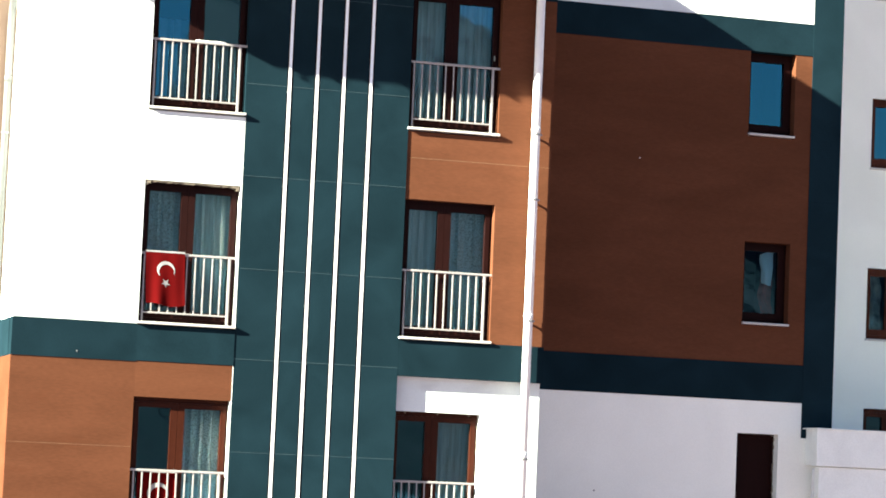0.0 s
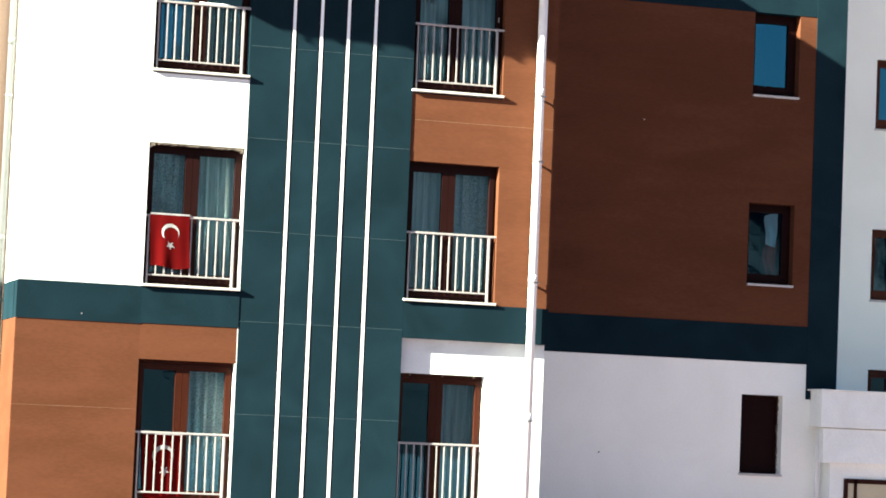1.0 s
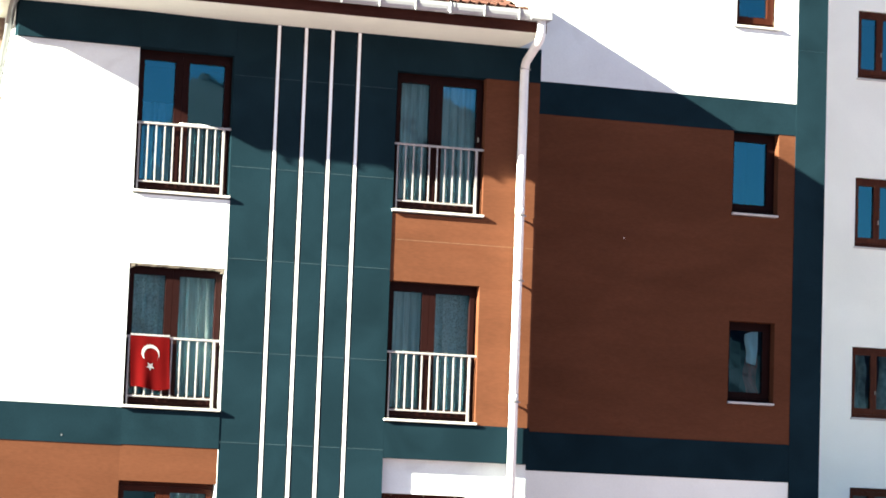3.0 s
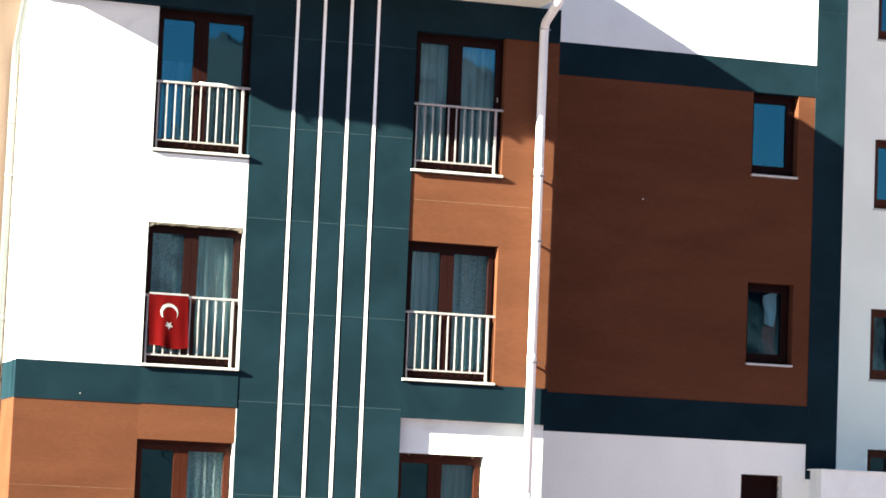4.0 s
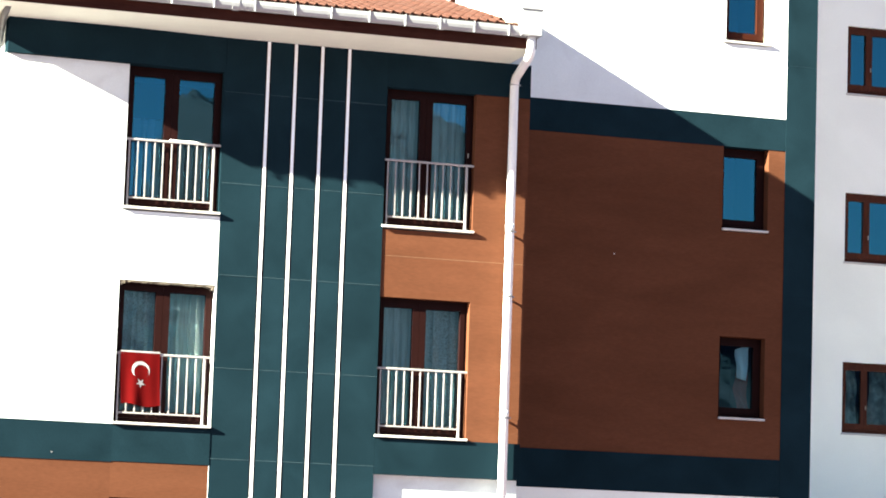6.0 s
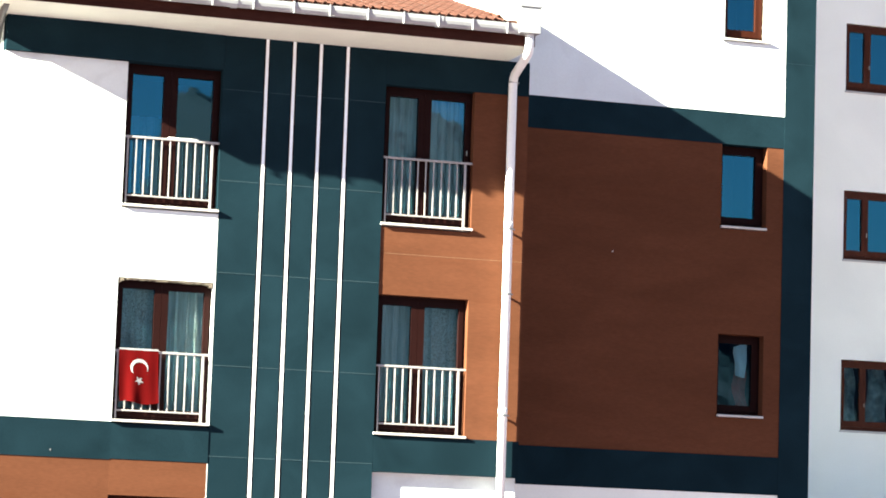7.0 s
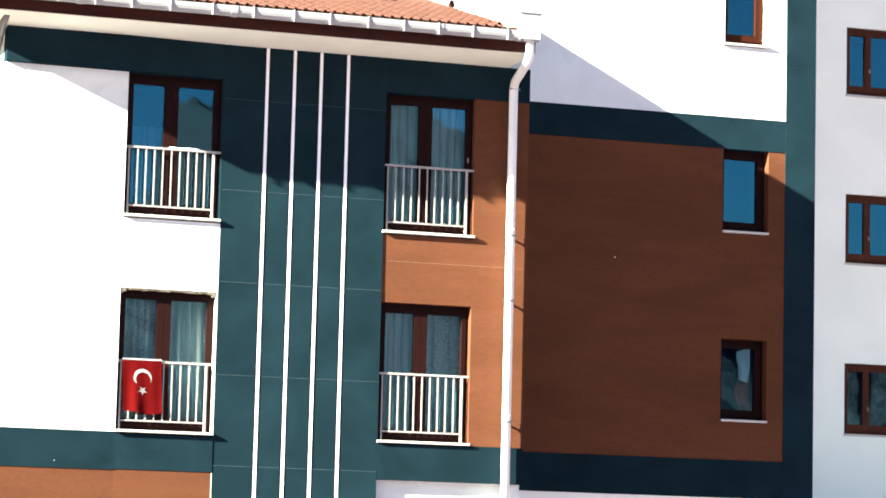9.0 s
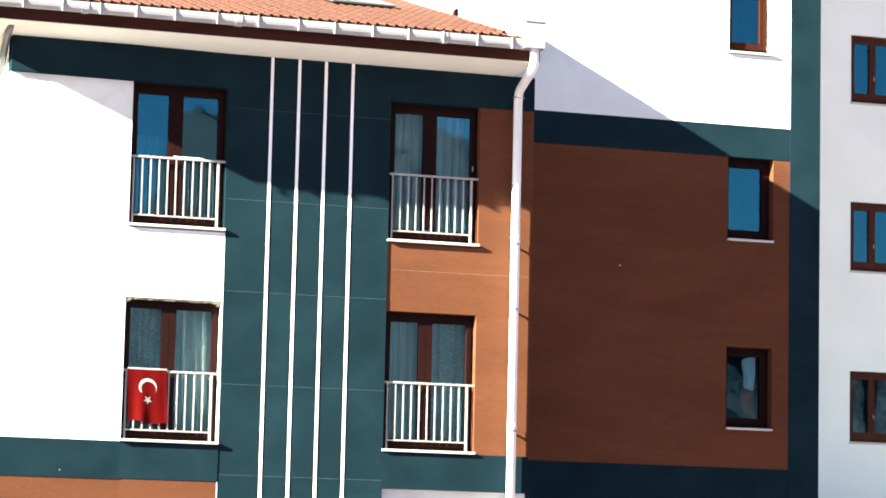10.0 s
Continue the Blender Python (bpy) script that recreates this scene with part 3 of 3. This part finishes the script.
# ---- flags ----
def flag(x0, x1, z0, z1, y, label, lean, bulge, seed):
    """A red flag hung by its hoist edge, with a crescent and a star cut from white cloth and laid on."""
    rng = random.Random(seed)
    ph = [rng.uniform(0, 6.28) for _ in range(4)]
    f = thing("flag", label, "flag", "flags on the railings", ((x0 + x1) / 2, y, z0))
    w, h = x1 - x0, z1 - z0

    def cloth(u, v, out=0.0):
        """u, v from 0 to 1, v = 1 at the top."""
        d = 1 - v
        x = (u - 0.5) * w + lean * d * d + 0.012 * math.sin(u * 7 + ph[0]) * d
        yy = -bulge * d * (0.6 + 0.4 * math.sin(u * 8 + ph[1] + 1.5 * d)) - 0.006 * math.sin(u * 15 + ph[2]) * (0.2 + d)
        return Vector((x, yy - out, h * v - 0.02 * d * math.sin(u * 6 + ph[3])))

    def sheet(n, m, out):
        bm = bmesh.new()
        g = [[bm.verts.new(cloth(i / n, j / m, out)) for i in range(n + 1)] for j in range(m + 1)]
        for a, b in zip(g, g[1:]):
            for i in range(n):
                q = bm.faces.new((a[i], a[i + 1], b[i + 1], b[i]))
                q.smooth = True
        return bm

    part("cloth", sheet(28, 28, 0.0), FLAG_RED, f)
    bm = bmesh.new()
    for i in range(14):
        a, b = i / 14, (i + 1) / 14
        p = [cloth(a, 1.0, 0.003), cloth(b, 1.0, 0.003), cloth(b, 0.965, 0.003), cloth(a, 0.965, 0.003)]
        bm.faces.new([bm.verts.new(v + Vector((0, 0, 0.012))) for v in p])
    part("hoist_band", bm, FLAG_WHITE, f, "white hoist band")
    # the emblem stands with the flag's fly end hanging down, so the crescent opens downwards
    cu, cv, ro = 0.52, 0.655, 0.168
    k = w / h
    bm = bmesh.new()
    outer, inner = [], []
    n = 30
    for i in range(n + 1):
        a = radians(-34 + 248 * i / n)
        outer.append((cu + ro / k * 1.0 * math.cos(a) * 1.0, cv + ro * math.sin(a)))
        ri = ro * 0.83
        b = radians(-36 + 252 * i / n)
        inner.append((cu + 0.02 + ri / k * math.cos(b), cv - ro * 0.20 + ri * math.sin(b)))
    vo = [bm.verts.new(cloth(*p, 0.004)) for p in outer]
    vi = [bm.verts.new(cloth(*p, 0.004)) for p in inner]
    for i in range(n):
        bm.faces.new((vo[i], vo[i + 1], vi[i + 1], vi[i]))
    part("crescent", bm, FLAG_WHITE, f, "white crescent")
    bm = bmesh.new()
    sv, rs = cv - 0.235, 0.085
    tips = []
    for i in range(10):
        rr = rs if i % 2 == 0 else rs * 0.40
        a = radians(-90 + 36 * i)
        tips.append(bm.verts.new(cloth(cu + 0.01 + rr / k * math.cos(a), sv + rr * math.sin(a), 0.004)))
    mid = bm.verts.new(cloth(cu + 0.01, sv, 0.004))
    for i in range(10):
        bm.faces.new((mid, tips[i], tips[(i + 1) % 10]))
    part("star", bm, FLAG_WHITE, f, "white five-pointed star")
    return f


flag(0.065, 0.60, 3.90, 4.615, 0.012, "red flag with white crescent and star hung over the railing", 0.02, 0.03, 3)
flag(0.12, 0.66, 0.82, 1.68, 0.085, "red flag with white crescent and star hung behind the railing", 0.05, 0.01, 5)

# ---- eaves: soffit, fascia, gutter ----
EAVE, LIP = -1.10, -1.29
EAVE_L = -2.55                       # left edge of the roof
structure("soffit", blocks((EAVE_L + 0.1, 5.40, EAVE + 0.02, 0.02, 8.987, 9.004), (EAVE_L + 0.1, CORNER, 0.02, 6.5, 8.987, 9.004)), SOFFIT,
          "cream painted soffit boards under the eaves", "soffit")
structure("fascia", blocks((EAVE_L + 0.08, 5.42, EAVE - 0.01, EAVE + 0.02, 8.994, 9.25), (EAVE_L + 0.08, EAVE_L + 0.1, EAVE + 0.02, 6.5, 8.994, 9.25)), FASCIA,
          "dark brown wooden fascia board", "fascia")


def gutter_run(bm, p0, p1, out, radius, zc):
    """A half-round trough from p0 to p1, open above, with a rolled lip."""
    way = (Vector(p1) - Vector(p0))
    prof = []
    n = 9
    for i in range(n + 1):
        a = math.pi + math.pi * i / n
        prof.append((math.cos(a) * radius, math.sin(a) * radius * 1.8))
    inner = [(x * 0.94, z * 0.94) for x, z in reversed(prof)]
    ring = [(-radius - 0.012, 0.012)] + prof + [(radius, 0.01)] + [(radius * 0.94, 0.01)] + inner
    ends = []
    for p in (Vector(p0), Vector(p1)):
        ends.append([bm.verts.new(p - Vector(out) * x + Vector((0, 0, zc + z))) for x, z in ring])
    m = len(ring)
    for i in range(m):
        bm.faces.new((ends[0][i], ends[0][(i + 1) % m], ends[1][(i + 1) % m], ends[1][i]))
    for e in ends:
        bm.faces.new(e)


gut = thing("rain_gutter", "white plastic half-round rain gutter with straps along the eaves", "gutter", at=(0, 0, 0))
GY, GZ, GR = -1.215, 9.252, 0.070
cuts = [EAVE_L - 0.02, -0.9, 1.15, 4.0, 5.16]
for a, b in zip(cuts, cuts[1:]):
    bm = bmesh.new()
    gutter_run(bm, (a, GY, 0), (b - 0.004, GY, 0), (0, 1, 0), GR, GZ)
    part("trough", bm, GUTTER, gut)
for x in cuts[1:-1]:
    bm = bmesh.new()
    gutter_run(bm, (x - 0.045, GY, 0), (x + 0.045, GY, 0), (0, 1, 0), GR + 0.006, GZ)
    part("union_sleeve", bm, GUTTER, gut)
bm = bmesh.new()
gutter_run(bm, (EAVE_L - 0.02, GY, 0), (EAVE_L - 0.02, 6.4, 0), (1, 0, 0), GR, GZ)
part("trough", bm, GUTTER, gut)
rng = random.Random(4)
x = -2.7
while x < 5.1:
    part("strap", blocks((x - 0.006, x + 0.006, GY - GR - 0.012, GY - GR + 0.004, GZ - 0.05, GZ + 0.022),
                         (x - 0.006, x + 0.006, GY - GR - 0.006, GY - GR + 0.03, GZ - 0.135, GZ - 0.05)), GUTTER, gut)
    x += 0.525 + rng.uniform(-0.05, 0.05)
box_bm = blocks((5.13, 5.43, LIP - 0.03, LIP + 0.26, 9.14, 9.50), bevel=0.008)
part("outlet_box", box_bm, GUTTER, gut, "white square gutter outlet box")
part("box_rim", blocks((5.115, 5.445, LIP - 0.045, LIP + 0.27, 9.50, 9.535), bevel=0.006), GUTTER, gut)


def downpipe(label, points, radius, mat, clamps, joints, wall_y, axis):
    p = thing("downpipe", label, "downpipe")
    bm = bmesh.new()
    tube(bm, points, radius, 14)
    part("pipe", bm, mat, p)
    x, y = points[-1][0], points[-1][1]
    for z in joints:
        bm = bmesh.new()
        tube(bm, [(x, y, z), (x, y, z + 0.09)], radius + 0.003, 14)
        part("socket", bm, mat, p)
    for z in clamps:
        bm = bmesh.new()
        tube(bm, [(x, y, z - 0.012), (x, y, z + 0.012)], radius + 0.008, 14)
        box(bm, *((x - 0.012, x + 0.012, y, wall_y, z - 0.012, z + 0.012) if axis == "y" else (x, wall_y, y - 0.012, y + 0.012, z - 0.012, z + 0.012)))
        box(bm, x + radius, x + radius + 0.03, y - 0.01, y + 0.01, z - 0.012, z + 0.012)
        part("clamp", bm, METAL, p, "grey steel pipe clamp")
    return p


PX, PY = 5.45, -0.115
downpipe("white plastic downpipe clamped to the wing's corner",
         [(5.31, -1.20, 9.20), (5.31, -1.20, 8.97), (5.312, -1.17, 8.91), (5.318, -1.09, 8.87), (5.43, -0.24, 8.75), (5.448, -0.15, 8.72), (PX, PY - 0.005, 8.66), (PX, PY, 8.58), (PX, PY, 0.1)],
         0.062, PIPE, (8.665, 6.584, 5.669, 3.977, 2.06), (6.60, 3.99, 2.07), 0.02, "y")
downpipe("pale grey plastic downpipe on the wing's return wall",
         [(-1.78, -0.75, 9.02), (-1.76, -0.25, 8.97), (-1.75, 0.02, 8.88), (-1.745, 0.3, 8.66), (-1.745, 1.08, 8.02), (-1.745, 1.18, 7.9), (-1.745, 1.22, 7.7), (-1.745, 1.22, 0.1)],
         0.05, GREY_PIPE, (6.2, 3.4), (6.9, 4.2), CORNER, "x")

# ---- tiled hip roof of the wing ----
PITCH = 0.286
TY0, TZ0 = -1.205, 9.285             # front edge of the first course
slope = math.atan(PITCH)
deck = bmesh.new()
apex = 5.2 - EAVE_L
v = [deck.verts.new(p) for p in ((EAVE_L, TY0 + 0.05, TZ0 - 0.06), (5.2, TY0 + 0.05, TZ0 - 0.06), (5.2, TY0 + 0.05 + apex, TZ0 - 0.06 + PITCH * apex),
                                 (EAVE_L, TY0 + apex + 4, TZ0 - 0.06), (5.2, TY0 + apex + 4, TZ0 - 0.06 + PITCH * apex))]
deck.faces.new((v[0], v[1], v[2]))
deck.faces.new((v[0], v[2], v[4], v[3]))
roof = structure("roof", deck, TILE, "terracotta tiled hip roof over the wing", "roof")

# verge wall between the roof and the main block
verge = bmesh.new()
for xa, xb in ((5.19, 5.45),):
    pts = [(EAVE + 0.03, 9.01), (RECESS + 0.02, 9.01), (RECESS + 0.02, 10.60), (EAVE + 0.03, 9.53)]
    a = [verge.verts.new((xa, y, z)) for y, z in pts]
    b = [verge.verts.new((xb, y, z)) for y, z in pts]
    verge.faces.new(a)
    verge.faces.new(b)
    for i in range(4):
        verge.faces.new((a[i], a[(i + 1) % 4], b[(i + 1) % 4], b[i]))
flash = bmesh.new()
fv = [flash.verts.new((x, y, TZ0 + PITCH * (y - TY0) + h)) for h in (-0.04, 0.045) for x, y in ((5.04, TY0 + 0.02), (5.19, TY0 + 0.02), (5.19, -0.25))]
flash.faces.new(fv[:3])
flash.faces.new(fv[3:])
for i in range(3):
    flash.faces.new((fv[i], fv[(i + 1) % 3], fv[3 + (i + 1) % 3], fv[3 + i]))
structure("corner_flashing", flash, MORTAR, "pale mortar flashing at the roof's corner", "flashing")
structure("verge_wall", verge, WHITE, "white plastered verge wall climbing beside the roof tiles", "wall")

# small vent pipe beside the verge, with a thin wire
vent = thing("vent_pipe", "short terracotta vent pipe with a thin wire on the verge", "vent pipe", at=(5.15, 2.0, 10.18))
bm = bmesh.new()
tube(bm, [(0, 0.06, -0.05), (0, 0.06, 0.05), (0, 0.02, 0.10), (0, -0.05, 0.12)], 0.042, 10, cap=False)
part("elbow", bm, FASCIA, vent)
bm = bmesh.new()
tube(bm, [(0.0, 0.1, 0.2), (0.0, 0.1, 0.48)], 0.003, 6)
tube(bm, [(-0.09, 0.1, 0.47), (0.0, 0.1, 0.48)], 0.005, 6)
part("wire", bm, METAL, vent, "thin grey wire")

# roof hatch: a thin white lid just above the tiles
hatch = thing("roof_hatch", "flat white roof hatch lid on the tiles", "roof hatch", at=(3.82, 2.72, TZ0 + PITCH * (2.72 - TY0)))
hatch.rotation_euler = (slope, 0, 0)
part("lid", blocks((-0.48, 0.48, -0.42, 0.42, 0.06, 0.095), bevel=0.008), LID, hatch)
part("kerb", blocks((-0.42, 0.42, -0.36, 0.36, -0.1, 0.06)), FASCIA, hatch, "dark wooden kerb")

# chimney at the left end of the hip
chim = thing("chimney", "white chimney with a red tiled cap on the roof", "chimney", at=(-1.34, 2.6, 9.3))
part("stack", blocks((-0.45, 0.45, -0.25, 0.25, 0, 0.98)), WHITE, chim)
part("cap", blocks((-0.54, 0.54, -0.34, 0.34, 0.98, 1.07), bevel=0.02), FASCIA, chim, "dark red cap")

# small fixings left in the walls
for x, y, z, mat in ((7.855, RECESS + 0.008, 6.67, SILL), (7.329, RECESS + 0.012, 1.677, FASCIA), (-0.80, -0.028, 3.222, METAL), (2.696, 0.003, 4.576, SILL)):
    bm = bmesh.new()
    tube(bm, [(x, y + 0.01, z), (x, y - 0.006, z)], 0.012, 10)
    tagged(part("wall_anchor", bm, mat), "small plastic anchor plug set in the facade", "wall anchor", "anchor plugs")

# a rolled cloth over the top railing
bm = bmesh.new()
pts = [(0.60 + 0.06 * i, 0.036 + 0.004 * math.sin(i * 2.1), 7.509 + 0.002 * math.sin(i * 1.7)) for i in range(8)]
tube(bm, pts, 0.011, 10)
tagged(part("rolled_cloth", bm, CLOTH), "pale rolled cloth laid over the railing", "cloth")

# ---- porch with stepped mouldings ----
porch = tagged(part("porch", blocks((10.9, 24.0, 1.77, FAR, 0, 2.2), (10.70, 24.0, 1.67, FAR, 2.2, 2.74)), WHITE_PORCH), "white entrance porch with stepped mouldings", "porch",
               kind="structure")
P0 = 10.66
part("moulding", blocks((P0, 24.0, 1.62, 1.82, 2.185, 2.735), bevel=0.012), WHITE_PORCH, porch)
part("moulding", blocks((P0 + 0.06, 24.0, 1.66, 1.82, 1.655, 2.175), bevel=0.012), WHITE_PORCH, porch)
part("moulding", blocks((P0 - 0.02, 24.0, 1.60, RECESS - 0.005, 2.735, 2.755), bevel=0.008), WHITE_PORCH, porch)
part("porch_window_frame", blocks((11.13, 11.19, 1.74, 1.79, 0.4, 1.43), (11.29, 11.34, 1.74, 1.79, 0.4, 1.43), (11.19, 13.0, 1.74, 1.79, 1.36, 1.43)), FASCIA, porch)
# Opaque pane coloured cream in place of the interior behind it.
part("porch_blind", blocks((11.19, 13.0, 1.755, 1.768, 0.4, 1.36)), CREAM, porch, "porch window pane coloured cream for the interior behind it")
bm = bmesh.new()
tube(bm, [(10.78, 1.94, 2.15), (10.78, 1.94, 2.02), (10.78, 1.96, 1.95), (10.78, 1.98, 1.6), (10.78, 1.98, 0.05)], 0.035, 12)
tagged(part("downpipe", bm, PIPE), "slim white downpipe beside the porch", "downpipe")

# ---- what the panes mirror: hillside across the valley ----
bm = bmesh.new()
n = 900
ridge = []
for i in range(n + 1):
    x = -900 + 1800 * i / n
    h = float(np.interp(x, (-900, 0, 120, 169, 177, 184, 194, 206, 232, 244, 252, 257, 262, 272, 290, 315, 900), (90, 110, 126, 131, 160, 170, 159, 158, 161, 172, 177, 177, 157, 153, 154, 122, 80)))
    h += 4 * noise.noise(Vector((x * 0.05, 0, 0))) + 5 * noise.noise(Vector((x * 0.21, 7, 0)))
    ridge.append([bm.verts.new((x, -420 - 430 * k + 40 * math.sin(x * 0.01 + k * 3), (0.0, 0.35, 1.0)[j] * h - (1 if j == 0 else 0)))
                  for j, k in enumerate((0, 0.35, 1.0))])
for a, b in zip(ridge, ridge[1:]):
    for j in range(2):
        bm.faces.new((a[j], b[j], b[j + 1], a[j + 1]))
structure("hillside", bm, HILL, "dry brown hillside across the valley", "hillside")

# ---- roof tiles: the courses, then the hip caps ----
TW, TL = 0.268, 0.34


def tile_rows():
    cols = [(0.031 * math.sin(4 * math.pi * i / 12 + 0.6) + 0.024, i / 12) for i in range(13)]
    lower = [(u * TW * 1.02 - TW / 2, 0.0, h + 0.003) for h, u in cols]
    upper = [(u * TW * 1.02 - TW / 2, TL * 1.12, h - 0.003) for h, u in cols]
    front = [(x, y, z - 0.010) for x, y, z in lower]
    return lower, upper, front


def tile_mesh(bm, m):
    rows = [[bm.verts.new(m @ Vector(p)) for p in r] for r in tile_rows()]
    for i in range(12):
        f = bm.faces.new((rows[0][i], rows[0][i + 1], rows[1][i + 1], rows[1][i]))
        f.smooth = True
        bm.faces.new((rows[2][i], rows[2][i + 1], rows[0][i + 1], rows[0][i]))


one = bmesh.new()
tile_mesh(one, Matrix())
one_me = bpy.data.meshes.new("tile")
one.to_mesh(one_me)
one.free()
one_me.materials.append(TILE)
part("eaves_filler", blocks((EAVE_L + 0.05, 5.12, TY0 + 0.012, TY0 + 0.035, TZ0 - 0.06, TZ0 + 0.030)), TILE, roof, "terracotta filler under the first course")
rest = bmesh.new()
rng = random.Random(11)
made = 0
turn = Matrix.Rotation(slope, 4, "X")
for j in range(27):
    y = TY0 + j * TL * math.cos(slope)
    z = TZ0 + (y - TY0) * PITCH
    k = 0
    while True:
        x = 5.19 - TW / 2 - k * TW
        k += 1
        if x + TW / 2 > 5.06 + 0.25 * (y - TY0):
            continue
        if x - TW / 2 < EAVE_L + (y - TY0) - 0.06:
            break
        m = Matrix.Translation((x + rng.uniform(-0.003, 0.003), y + rng.uniform(-0.006, 0.006), z - 0.010 + rng.uniform(0, 0.001))) @ turn \
            @ Matrix.Rotation(rng.uniform(-0.006, 0.006), 4, "Z")
        if made < 300 and x > -2.0:
            t = new("tile", one_me)
            t.parent = roof
            t.matrix_basis = m
            made += 1
        else:
            tile_mesh(rest, m)
tagged(part("tile_field", rest, TILE_FIELD, roof), kind="stuff")

cap_bm = bmesh.new()
ring0, ring1 = [], []
for i in range(7):
    a = math.pi * i / 6
    ring0.append(cap_bm.verts.new((math.cos(a) * 0.135, 0.0, math.sin(a) * 0.085)))
    ring1.append(cap_bm.verts.new((math.cos(a) * 0.115, 0.42, math.sin(a) * 0.065)))
for i in range(6):
    f = cap_bm.faces.new((ring0[i], ring0[i + 1], ring1[i + 1], ring1[i]))
    f.smooth = True
cap_bm.faces.new(ring0)
cap_me = bpy.data.meshes.new("hip_cap")
cap_bm.to_mesh(cap_me)
cap_bm.free()
cap_me.materials.append(TILE)
hip_dir = Vector((1, 1, PITCH)).normalized()
turn = hip_dir.to_track_quat("Y", "Z").to_matrix().to_4x4()
for i in range(30):
    p = Vector((EAVE_L, TY0, TZ0 + 0.008)) + hip_dir * (0.38 * i)
    if p.x > 5.12:
        break
    c = new("hip_cap", cap_me)
    c.parent = roof
    c.matrix_basis = Matrix.Translation(p) @ turn @ Matrix.Rotation(rng.uniform(-0.03, 0.03), 4, "Z")
